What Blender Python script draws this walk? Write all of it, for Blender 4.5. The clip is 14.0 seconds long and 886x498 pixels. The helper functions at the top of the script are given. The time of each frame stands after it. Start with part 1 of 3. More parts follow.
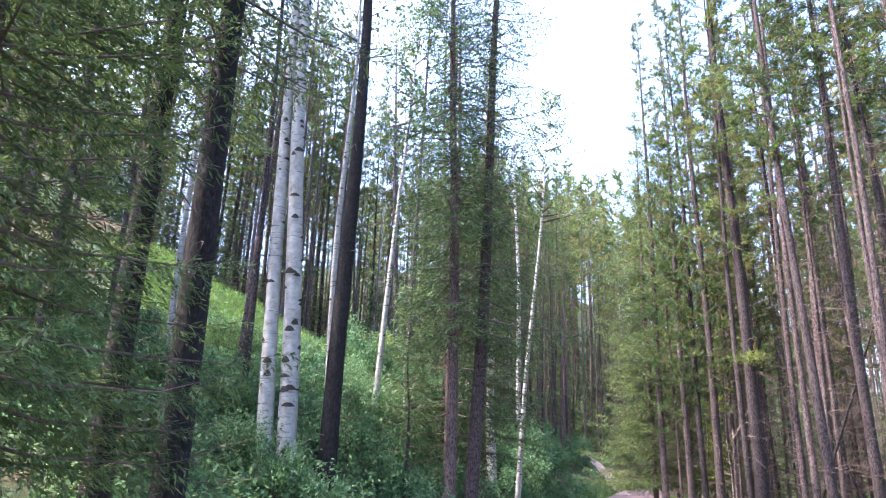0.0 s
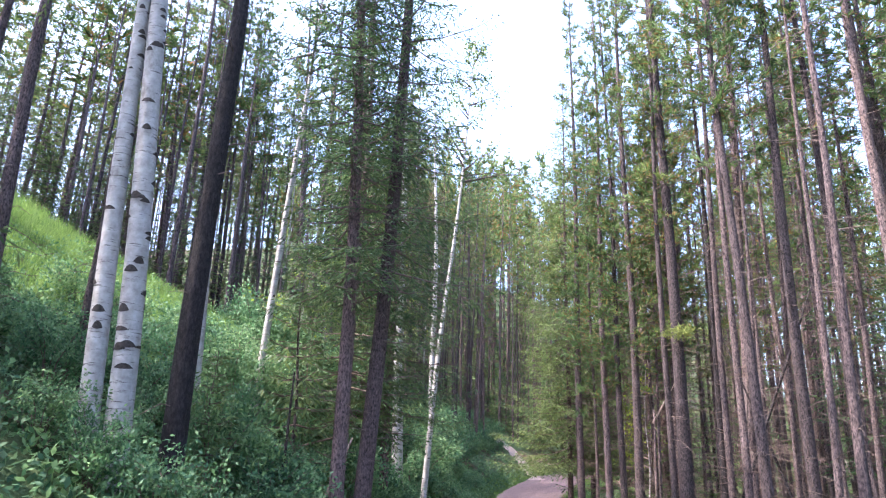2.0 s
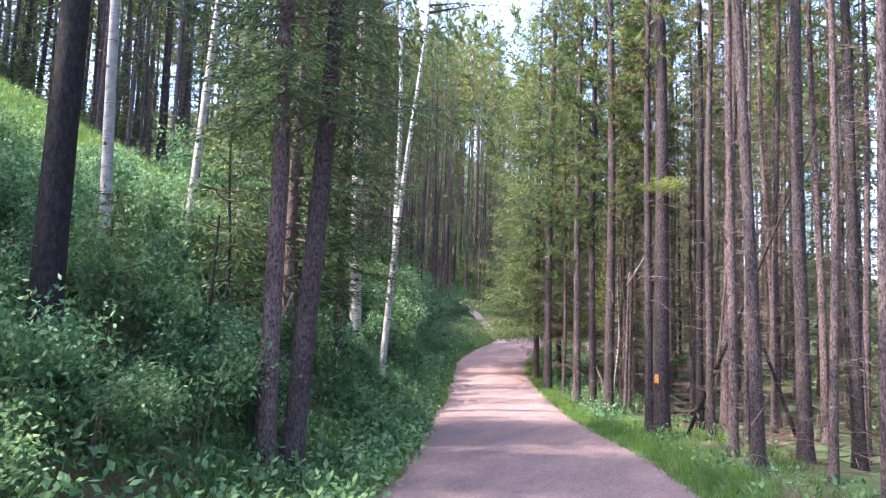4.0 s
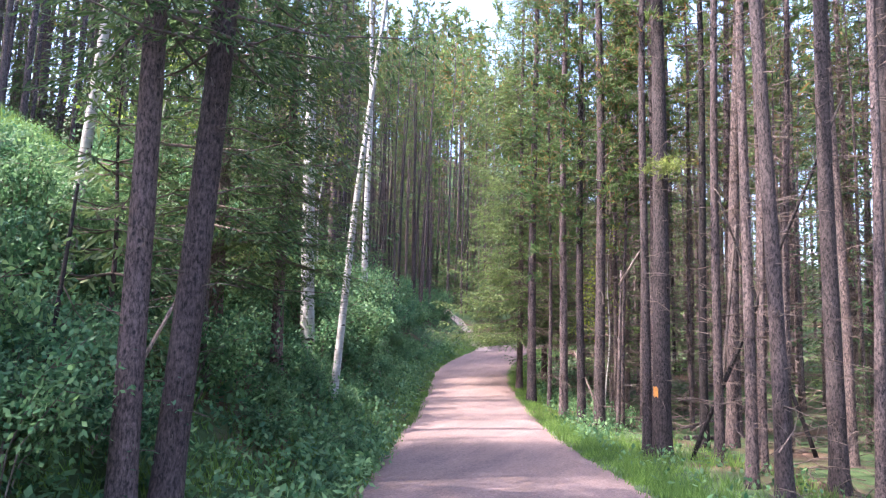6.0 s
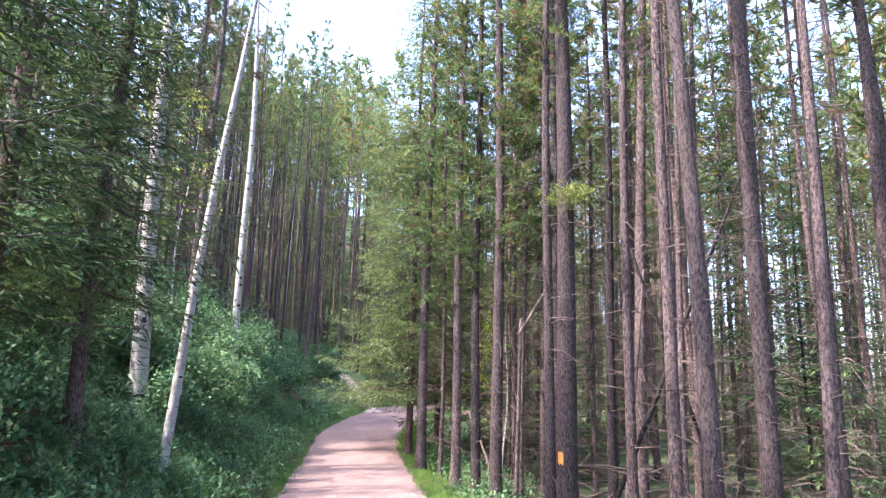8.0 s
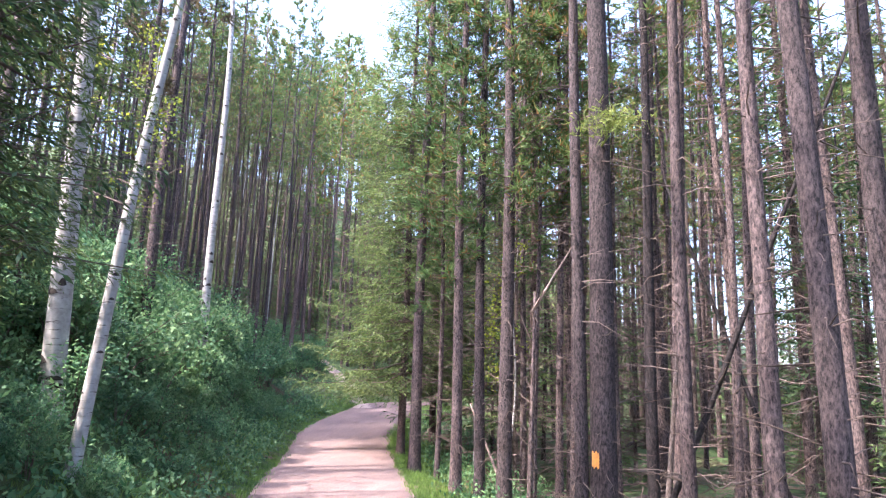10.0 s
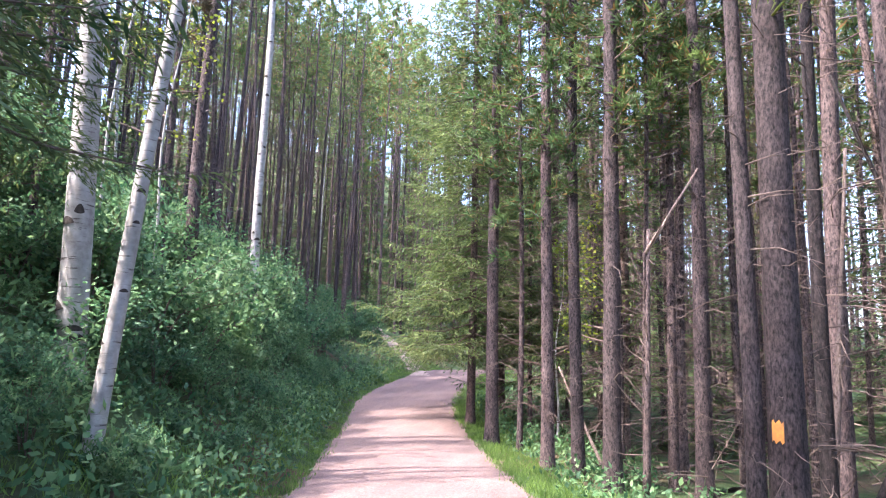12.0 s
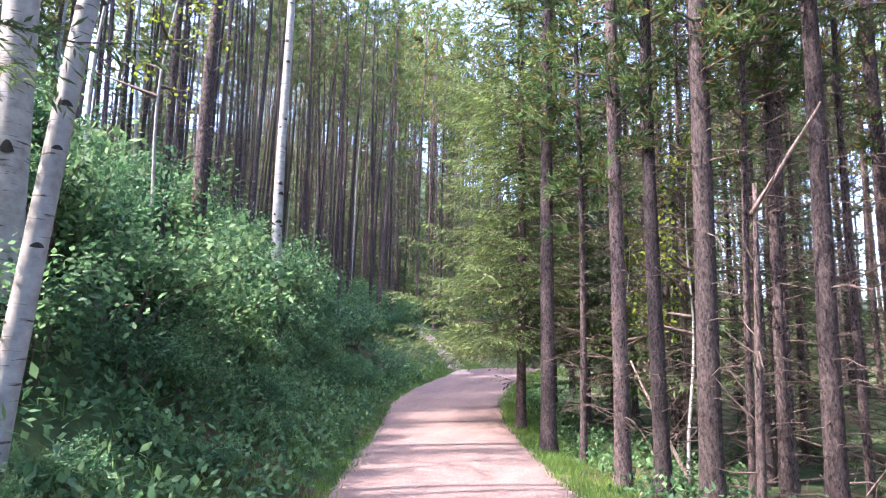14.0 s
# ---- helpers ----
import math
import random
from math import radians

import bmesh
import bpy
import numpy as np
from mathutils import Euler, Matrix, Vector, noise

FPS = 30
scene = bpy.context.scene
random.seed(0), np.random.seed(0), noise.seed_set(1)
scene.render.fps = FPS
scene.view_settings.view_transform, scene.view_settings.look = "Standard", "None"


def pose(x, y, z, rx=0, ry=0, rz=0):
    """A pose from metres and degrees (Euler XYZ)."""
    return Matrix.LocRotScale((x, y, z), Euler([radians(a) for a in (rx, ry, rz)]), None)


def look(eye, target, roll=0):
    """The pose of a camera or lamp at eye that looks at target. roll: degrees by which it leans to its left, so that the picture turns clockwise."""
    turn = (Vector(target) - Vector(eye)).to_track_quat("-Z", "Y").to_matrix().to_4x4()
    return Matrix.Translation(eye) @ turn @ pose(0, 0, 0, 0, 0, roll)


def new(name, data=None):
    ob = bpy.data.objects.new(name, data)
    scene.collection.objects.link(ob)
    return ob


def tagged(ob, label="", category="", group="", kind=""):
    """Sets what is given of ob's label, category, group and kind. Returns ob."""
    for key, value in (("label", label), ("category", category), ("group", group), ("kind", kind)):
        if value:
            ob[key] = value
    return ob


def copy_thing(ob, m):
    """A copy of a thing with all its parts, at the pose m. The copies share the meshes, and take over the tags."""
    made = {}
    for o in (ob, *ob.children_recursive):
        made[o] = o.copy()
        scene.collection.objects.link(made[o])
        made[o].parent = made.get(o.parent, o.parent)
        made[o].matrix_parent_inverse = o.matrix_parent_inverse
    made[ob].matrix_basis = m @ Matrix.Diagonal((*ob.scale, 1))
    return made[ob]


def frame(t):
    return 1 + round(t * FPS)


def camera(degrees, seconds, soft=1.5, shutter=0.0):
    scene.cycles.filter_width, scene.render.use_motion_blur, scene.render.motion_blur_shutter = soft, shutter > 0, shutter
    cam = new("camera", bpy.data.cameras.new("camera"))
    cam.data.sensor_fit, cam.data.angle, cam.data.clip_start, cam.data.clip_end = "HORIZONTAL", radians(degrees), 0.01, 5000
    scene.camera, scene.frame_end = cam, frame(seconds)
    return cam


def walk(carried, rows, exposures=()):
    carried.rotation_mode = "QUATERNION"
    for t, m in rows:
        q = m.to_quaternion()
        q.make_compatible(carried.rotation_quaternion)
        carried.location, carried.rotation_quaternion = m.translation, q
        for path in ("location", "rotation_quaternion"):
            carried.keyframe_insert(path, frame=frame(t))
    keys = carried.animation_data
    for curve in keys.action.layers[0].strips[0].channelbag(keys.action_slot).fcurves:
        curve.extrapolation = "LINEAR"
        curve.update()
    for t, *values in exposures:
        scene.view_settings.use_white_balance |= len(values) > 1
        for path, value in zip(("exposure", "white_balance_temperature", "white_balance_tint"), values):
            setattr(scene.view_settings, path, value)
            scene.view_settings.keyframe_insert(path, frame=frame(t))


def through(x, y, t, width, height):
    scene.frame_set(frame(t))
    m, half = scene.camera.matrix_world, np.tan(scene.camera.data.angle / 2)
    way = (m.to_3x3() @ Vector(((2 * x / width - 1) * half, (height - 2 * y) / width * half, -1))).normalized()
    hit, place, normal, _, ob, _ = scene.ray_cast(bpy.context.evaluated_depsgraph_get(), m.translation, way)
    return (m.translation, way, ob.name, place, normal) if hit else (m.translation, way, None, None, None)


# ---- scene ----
cam = camera(66.5, 14.0, soft=1.2)
PATH = [
    (0, (5.116, -0.325, 2.435), (4.069, 1.271, 3.035), 2.0),
    (0.5, (4.915, 0.185, 2.447), (3.875, 1.781, 3.055), 1.9),
    (1, (4.674, 0.705, 2.445), (3.658, 2.318, 3.05), 1.9),
    (1.5, (4.451, 1.197, 2.408), (3.52, 2.862, 3.007), 2.0),
    (2, (4.261, 1.681, 2.356), (3.413, 3.4, 2.929), 1.9),
    (2.5, (4.089, 2.127, 2.343), (3.285, 3.88, 2.872), 2.0),
    (3, (3.934, 2.548, 2.299), (3.138, 4.357, 2.605), 1.9),
    (3.5, (3.774, 2.952, 2.252), (2.982, 4.777, 2.467), 1.9),
    (3.7, (3.695, 3.125, 2.246), (2.907, 4.951, 2.456), 1.9),
    (5.8, (3.2, 5.342, 2.217), (2.449, 7.187, 2.399), 1.5),
    (6, (3.171, 5.547, 2.209), (2.423, 7.388, 2.436), 1.5),
    (6.5, (3.123, 6.021, 2.16), (2.396, 7.86, 2.458), 1.5),
    (7, (3.004, 6.579, 2.135), (2.352, 8.432, 2.512), 1.4),
    (7.5, (2.944, 7.088, 2.09), (2.408, 8.972, 2.494), 1.4),
    (7.7, (2.908, 7.304, 2.093), (2.418, 9.199, 2.503), 1.4),
    (9.8, (2.267, 9.862, 1.882), (1.843, 11.773, 2.293), 1.9),
    (10, (2.176, 10.038, 1.877), (1.728, 11.944, 2.286), 1.8),
    (10.5, (1.876, 10.495, 1.835), (1.35, 12.382, 2.24), 1.7),
    (11, (1.611, 10.994, 1.78), (1.046, 12.877, 2.149), 1.7),
    (11.5, (1.238, 11.434, 1.706), (0.667, 13.321, 2.04), 1.7),
    (12, (0.981, 11.91, 1.661), (0.411, 13.8, 1.986), 1.6),
    (12.5, (0.691, 12.367, 1.695), (0.101, 14.251, 2.018), 1.7),
    (13, (0.522, 12.813, 1.694), (-0.159, 14.666, 2.014), 1.5),
    (13.5, (0.39, 13.346, 1.633), (-0.347, 15.177, 1.952), 1.3),
    (14, (0.277, 13.819, 1.567), (-0.4, 15.673, 1.889), 1.3),
]
EXPOSURES = [(0, 3.2, 5600, 21), (14, 3.4, 5600, 21)]
walk(cam, [(t, look(eye, target, roll)) for t, eye, target, roll in PATH], exposures=EXPOSURES)

# ---- world, sun and exposure ----
SUN_AZ, SUN_EL = (-0.79, -0.61), radians(54)
sun_dir = Vector((SUN_AZ[0] * math.cos(SUN_EL), SUN_AZ[1] * math.cos(SUN_EL), math.sin(SUN_EL))).normalized()
world = bpy.data.worlds.new("world")
scene.world = world
world.use_nodes = True
wn = world.node_tree
sky = wn.nodes.new("ShaderNodeTexSky")
sky.sky_type, sky.sun_disc = "NISHITA", False
sky.sun_elevation = SUN_EL
sky.sun_rotation = math.atan2(sun_dir.x, sun_dir.y)
sky.air_density, sky.dust_density, sky.ozone_density = 1.0, 4.0, 0.6
wn.links.new(sky.outputs[0], wn.nodes["Background"].inputs[0])
wn.nodes["Background"].inputs[1].default_value = 0.15
sun = new("sun", bpy.data.lights.new("sun", "SUN"))
sun.data.energy, sun.data.angle, sun.data.color = 2.2, radians(0.6), (1.0, 0.84, 0.64)
sun.matrix_world = look(sun_dir * 100, (0, 0, 0))

# ---- materials ----


def material(name, roughness=0.8):
    m = bpy.data.materials.new(name)
    m.use_nodes = True
    bsdf = m.node_tree.nodes["Principled BSDF"]
    bsdf.inputs["Roughness"].default_value = roughness
    bsdf.inputs["Specular IOR Level"].default_value = 0.25
    return m, m.node_tree.nodes, m.node_tree.links, bsdf


def coords(nodes, links, scale=(1, 1, 1)):
    c = nodes.new("ShaderNodeTexCoord")
    mp = nodes.new("ShaderNodeMapping")
    mp.inputs["Scale"].default_value = scale
    links.new(c.outputs["Object"], mp.inputs["Vector"])
    return mp.outputs[0]


def noise_tex(nodes, links, vec, scale, detail=4.0, rough=0.6):
    n = nodes.new("ShaderNodeTexNoise")
    n.inputs["Scale"].default_value, n.inputs["Detail"].default_value = scale, detail
    n.inputs["Roughness"].default_value = rough
    links.new(vec, n.inputs["Vector"])
    return n.outputs["Fac"]


def ramp(nodes, links, fac, stops):
    r = nodes.new("ShaderNodeValToRGB")
    el = r.color_ramp.elements
    while len(el) < len(stops):
        el.new(0.5)
    for e, (p, c) in zip(el, stops):
        e.position, e.color = p, (*c, 1)
    links.new(fac, r.inputs[0])
    return r.outputs[0]


def mixed(nodes, links, fac, a, b, mode="MIX"):
    m = nodes.new("ShaderNodeMix")
    m.data_type, m.blend_type = "RGBA", mode
    for value, slot in ((fac, 0), (a, 6), (b, 7)):
        if isinstance(value, (int, float)):
            m.inputs[slot].default_value = value
        elif isinstance(value, tuple):
            m.inputs[slot].default_value = (*value, 1)
        else:
            links.new(value, m.inputs[slot])
    return m.outputs[2]


def bumped(nodes, links, bsdf, fac, strength, distance):
    b = nodes.new("ShaderNodeBump")
    b.inputs["Strength"].default_value, b.inputs["Distance"].default_value = strength, distance
    links.new(fac, b.inputs["Height"])
    links.new(b.outputs[0], bsdf.inputs["Normal"])


def bark_material(name, dark, mid, light, crack=7.0):
    m, n, l, b = material(name, 0.9)
    long = coords(n, l, (1, 1, 0.4))
    vec = coords(n, l)
    cracks = noise_tex(n, l, long, crack * 5.0, 5, 0.75)
    patch = noise_tex(n, l, vec, 1.3, 3)
    info = n.new("ShaderNodeObjectInfo")
    col = ramp(n, l, cracks, [(0.36, dark), (0.46, mid), (0.66, light)])
    tone = ramp(n, l, patch, [(0.35, (0.72, 0.68, 0.66)), (0.65, (1.0, 1.0, 1.0))])
    col = mixed(n, l, 1.0, col, tone, "MULTIPLY")
    vary = ramp(n, l, info.outputs["Random"], [(0.0, (0.4, 0.38, 0.39)), (0.5, (0.8, 0.74, 0.74)), (1.0, (1.12, 1.02, 0.96))])
    col = mixed(n, l, 1.0, col, vary, "MULTIPLY")
    knots = n.new("ShaderNodeTexVoronoi")
    knots.inputs["Scale"].default_value = 11
    l.new(coords(n, l, (1, 1, 0.7)), knots.inputs["Vector"])
    col = mixed(n, l, ramp(n, l, knots.outputs["Distance"], [(0.1, (1, 1, 1)), (0.2, (0, 0, 0))]), col, dark)
    l.new(col, b.inputs["Base Color"])
    bumped(n, l, b, cracks, 0.9, 0.02)
    return m


def aspen_material():
    m, n, l, b = material("aspen_bark", 0.75)
    vec = coords(n, l)
    bands = noise_tex(n, l, coords(n, l, (1.5, 1.5, 16)), 2.2, 4, 0.7)
    soot = noise_tex(n, l, coords(n, l, (1, 1, 0.5)), 2.0, 5, 0.7)
    white = ramp(n, l, noise_tex(n, l, vec, 9, 4), [(0.3, (0.21, 0.2, 0.188)), (0.7, (0.39, 0.38, 0.365))])
    col = mixed(n, l, ramp(n, l, bands, [(0.59, (0, 0, 0)), (0.66, (1, 1, 1))]), white, (0.06, 0.05, 0.045))
    col = mixed(n, l, ramp(n, l, soot, [(0.6, (0, 0, 0)), (0.7, (0.8, 0.8, 0.8))]), col, (0.1, 0.085, 0.075))
    l.new(col, b.inputs["Base Color"])
    bumped(n, l, b, bands, 0.4, 0.01)
    return m


def leaf_material(name, low, high, through=0.45, brown=None):
    m, n, l, b = material(name, 0.6)
    geo, info = n.new("ShaderNodeNewGeometry"), n.new("ShaderNodeObjectInfo")
    col = ramp(n, l, geo.outputs["Random Per Island"], [(0.0, low), (1.0, high)])
    if brown:
        f = ramp(n, l, geo.outputs["Random Per Island"], [(0.8, (0, 0, 0)), (0.86, (1, 1, 1))])
        col = mixed(n, l, f, col, brown)
    clump = ramp(n, l, noise_tex(n, l, coords(n, l), 1.6, 2), [(0.35, (0.55, 0.62, 0.66)), (0.65, (1.1, 1.12, 0.98))])
    col = mixed(n, l, 1.0, col, clump, "MULTIPLY")
    vary = ramp(n, l, info.outputs["Random"], [(0.0, (0.72, 0.84, 0.86)), (1.0, (1.14, 1.08, 0.92))])
    col = mixed(n, l, 1.0, col, vary, "MULTIPLY")
    l.new(col, b.inputs["Base Color"])
    tr, mx = n.new("ShaderNodeBsdfTranslucent"), n.new("ShaderNodeMixShader")
    l.new(col, tr.inputs["Color"])
    mx.inputs[0].default_value = through
    l.new(b.outputs[0], mx.inputs[1])
    l.new(tr.outputs[0], mx.inputs[2])
    l.new(mx.outputs[0], n["Material Output"].inputs["Surface"])
    return m


def ground_material():
    m, n, l, b = material("forest_floor", 0.95)
    vec = coords(n, l)
    big, mid, fine = noise_tex(n, l, vec, 0.35, 4), noise_tex(n, l, vec, 2.5, 5), noise_tex(n, l, vec, 22, 5, 0.7)
    moss = ramp(n, l, mid, [(0.3, (0.025, 0.05, 0.02)), (0.7, (0.08, 0.12, 0.042))])
    litter = ramp(n, l, fine, [(0.3, (0.05, 0.032, 0.022)), (0.7, (0.17, 0.1, 0.065))])
    l.new(mixed(n, l, ramp(n, l, big, [(0.36, (0, 0, 0)), (0.5, (1, 1, 1))]), litter, moss), b.inputs["Base Color"])
    bumped(n, l, b, fine, 0.8, 0.05)
    return m


def gravel_material():
    m, n, l, b = material("gravel", 0.95)
    vec = coords(n, l)
    v = n.new("ShaderNodeTexVoronoi")
    v.inputs["Scale"].default_value = 38
    l.new(vec, v.inputs["Vector"])
    wide, fine = noise_tex(n, l, coords(n, l, (1.6, 0.4, 1)), 1.3, 6, 0.65), noise_tex(n, l, vec, 60, 4, 0.75)
    base = ramp(n, l, wide, [(0.3, (0.13, 0.096, 0.091)), (0.7, (0.215, 0.154, 0.139))])
    grit = ramp(n, l, v.outputs["Color"], [(0.15, (0.7, 0.68, 0.68)), (0.9, (1.15, 1.12, 1.1))])
    col = mixed(n, l, 1.0, base, grit, "MULTIPLY")
    col = mixed(n, l, 1.0, col, ramp(n, l, fine, [(0.3, (0.8, 0.8, 0.8)), (0.7, (1.1, 1.1, 1.1))]), "MULTIPLY")
    l.new(col, b.inputs["Base Color"])
    bumped(n, l, b, fine, 0.7, 0.012)
    return m


def plain_material(name, low, high, scale=12.0, roughness=0.9):
    m, n, l, b = material(name, roughness)
    f = noise_tex(n, l, coords(n, l), scale, 5, 0.7)
    l.new(ramp(n, l, f, [(0.3, low), (0.7, high)]), b.inputs["Base Color"])
    bumped(n, l, b, f, 0.5, 0.01)
    return m


PINE_BARK = bark_material("pine_bark", (0.016, 0.014, 0.015), (0.075, 0.064, 0.066), (0.21, 0.17, 0.165))
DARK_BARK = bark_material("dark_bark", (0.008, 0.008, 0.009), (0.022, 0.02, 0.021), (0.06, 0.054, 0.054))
# pine bark at just over half brightness: shade put into the colour
SHADED_PINE_BARK = bark_material("shaded_pine_bark", (0.011, 0.01, 0.011), (0.042, 0.037, 0.039), (0.12, 0.1, 0.1))
SPRUCE_BARK = bark_material("spruce_bark", (0.022, 0.018, 0.019), (0.1, 0.08, 0.078), (0.26, 0.2, 0.19), 9)
GREY_WOOD = bark_material("grey_dead_wood", (0.1, 0.085, 0.075), (0.24, 0.2, 0.18), (0.42, 0.37, 0.34), 9)
ASPEN_BARK = aspen_material()
SCAR = plain_material("bark_scar", (0.015, 0.013, 0.012), (0.06, 0.05, 0.045), 30)
TWIG = plain_material("twig_bark", (0.05, 0.037, 0.032), (0.15, 0.112, 0.095), 20)
PINE_LEAF = leaf_material("pine_needles", (0.06, 0.1, 0.034), (0.16, 0.22, 0.08), 0.45, (0.2, 0.12, 0.05))
SPRUCE_LEAF = leaf_material("spruce_needles", (0.05, 0.09, 0.04), (0.16, 0.205, 0.085), 0.4)
# spruce needles made lighter and yellower: sunlight painted into the bend spruce's colour
SUNLIT_SPRUCE_LEAF = leaf_material("sunlit_spruce_needles", (0.08, 0.115, 0.04), (0.23, 0.25, 0.095), 0.45)
ASPEN_LEAF = leaf_material("aspen_leaves", (0.1, 0.15, 0.06), (0.22, 0.26, 0.11), 0.5)
SHRUB_LEAF = leaf_material("shrub_leaves", (0.045, 0.12, 0.06), (0.2, 0.31, 0.155), 0.45)
YELLOW_LEAF = leaf_material("yellow_green_leaves", (0.2, 0.24, 0.03), (0.34, 0.36, 0.05), 0.55)
GRASS_LEAF = leaf_material("grass_blades", (0.09, 0.17, 0.04), (0.22, 0.32, 0.09), 0.5)
TUFT_LEAF = leaf_material("young_pine_needles", (0.12, 0.16, 0.045), (0.26, 0.28, 0.08), 0.5)
OLIVE_LEAF = leaf_material("dry_olive_needles", (0.06, 0.075, 0.028), (0.17, 0.16, 0.065), 0.4, (0.17, 0.11, 0.055))
BROWN_LEAF = leaf_material("brown_needles", (0.12, 0.075, 0.04), (0.26, 0.17, 0.09), 0.3)
GROUND = ground_material()
GRAVEL = gravel_material()
SAND = plain_material("bare_soil", (0.2, 0.145, 0.115), (0.4, 0.31, 0.26), 6)
ORANGE = plain_material("orange_paint", (0.34, 0.15, 0.05), (0.62, 0.27, 0.05), 14)

# ---- the lie of the land ----
CENTRE = [(7.6, -30), (6.6, -10), (5.1, -1), (3.9, 3.5), (2.9, 7.0), (0.88, 13.4), (-0.77, 17.5), (-2.22, 21.2), (-4.3, 26.8), (-6.1, 32), (-6.9, 38), (-7.0, 42), (-6.4, 49), (-5.2, 58), (-4, 75), (-3, 130)]
STATIONS = [(-200, 0.95), (-5, 0.95), (0, 0.86), (5.5, 0.66), (10, 0.4), (14, 0.16), (18, 0.02), (25, 0.0), (29, 0.14), (33, 0.52), (37, 0.88), (41, 1.16), (45, 1.2), (60, 1.0), (400, 1.0)]
HALF = 1.6


def half_width(y):
    return np.interp(y, [15, 21, 40], [1.95, 1.6, 1.6])


def smooth_line(points, step=0.5):
    """Catmull-Rom through the points."""
    out = []
    p = [np.array(q, float) for q in points]
    p = [2 * p[0] - p[1]] + p + [2 * p[-1] - p[-2]]
    for a, b, c, d in zip(p, p[1:], p[2:], p[3:]):
        n = max(2, int(np.linalg.norm(c - b) / step))
        for k in range(n):
            t = k / n
            out.append(0.5 * (2 * b + (c - a) * t + (2 * a - 5 * b + 4 * c - d) * t * t + (3 * b - a - 3 * c + d) * t ** 3))
    out.append(p[-2])
    return np.array(out)


LINE = smooth_line(CENTRE, 0.4)
STEP = np.diff(LINE, axis=0)
STEP = np.vstack([STEP, STEP[-1:]])
STEP /= np.linalg.norm(STEP, axis=1)[:, None]
_st = smooth_line(STATIONS[1:-1], 0.5)


def profile(y):
    return np.interp(y, _st[:, 0], _st[:, 1])


def side(x, y):
    """Signed distance from the middle of the path: positive to the right of the way walked; and the path's y there."""
    x, y = np.atleast_1d(x).astype(float), np.atleast_1d(y).astype(float)
    dist, yy = np.empty(x.shape), np.empty(x.shape)
    for lo in range(0, len(x), 20000):
        a, b = x[lo:lo + 20000, None] - LINE[None, :, 0], y[lo:lo + 20000, None] - LINE[None, :, 1]
        sq = a * a + b * b
        k = sq.argmin(1)
        row = np.arange(len(k))
        turn = a[row, k] * STEP[k, 1] - b[row, k] * STEP[k, 0]
        dist[lo:lo + 20000] = np.sqrt(sq[row, k]) * np.where(turn < 0, -1.0, 1.0)
        yy[lo:lo + 20000] = LINE[k, 1]
    return dist, yy


def land(x, y):
    d, yy = side(x, y)
    z = profile(yy)
    w = half_width(yy)
    left, right = np.maximum(-d - w, 0), np.maximum(d - w, 0)
    start = np.interp(yy, [10, 14], [1.0, 0.15])
    steep = np.interp(yy, [6, 12, 18, 30, 36], [0.62, 0.62, 0.95, 0.95, 0.5])
    upper = np.interp(yy, [6, 16, 24, 36], [0.62, 0.62, 0.5, 0.4])
    rising = np.clip(left - start, 0, None)
    bank = steep * np.minimum(rising, 3.4) + upper * np.clip(rising - 3.4, 0, None)
    bank = np.minimum(bank, 12.5 + 0.2 * (left - 22)) * (left > 0)
    bank = np.minimum(bank, 24)
    fall = -0.3 * (1 - np.exp(-right / 1.5)) - 0.05 * np.clip(right - 14, 0, 60)
    x, y = np.atleast_1d(x), np.atleast_1d(y)
    rise = 0.3 * np.clip(y - 50, 0, 50) * np.clip((np.abs(d) - 4) / 12, 0, 1) * np.clip(1 - (x - 5) / 30, 0, 1)
    rough = 0.06 * np.sin(x * 1.3 + 0.7 * y) * np.sin(y * 1.1 - x * 0.4) + 0.16 * np.sin(x * 0.43) * np.sin(y * 0.37 + 1)
    off = np.clip((np.abs(d) - w) / 2.0, 0, 1)
    return z + bank + fall + rise + rough * off


def land1(x, y):
    return float(land(x, y)[0])


# ---- mesh helpers ----


def mesh_object(name, verts, faces, mat, parent=None, label="", slots=None, smooth=True):
    me = bpy.data.meshes.new(name)
    me.from_pydata([tuple(v) for v in verts], [], faces)
    for mt in (mat if isinstance(mat, (list, tuple)) else [mat]):
        me.materials.append(mt)
    if slots is not None:
        me.polygons.foreach_set("material_index", slots)
    me.polygons.foreach_set("use_smooth", [smooth] * len(faces))
    me.update()
    ob = new(name, me)
    if parent:
        ob.parent = parent
    if label:
        ob["label"] = label
    return ob


def thing(name, label, category, group=""):
    return tagged(new(name), label, category, group)


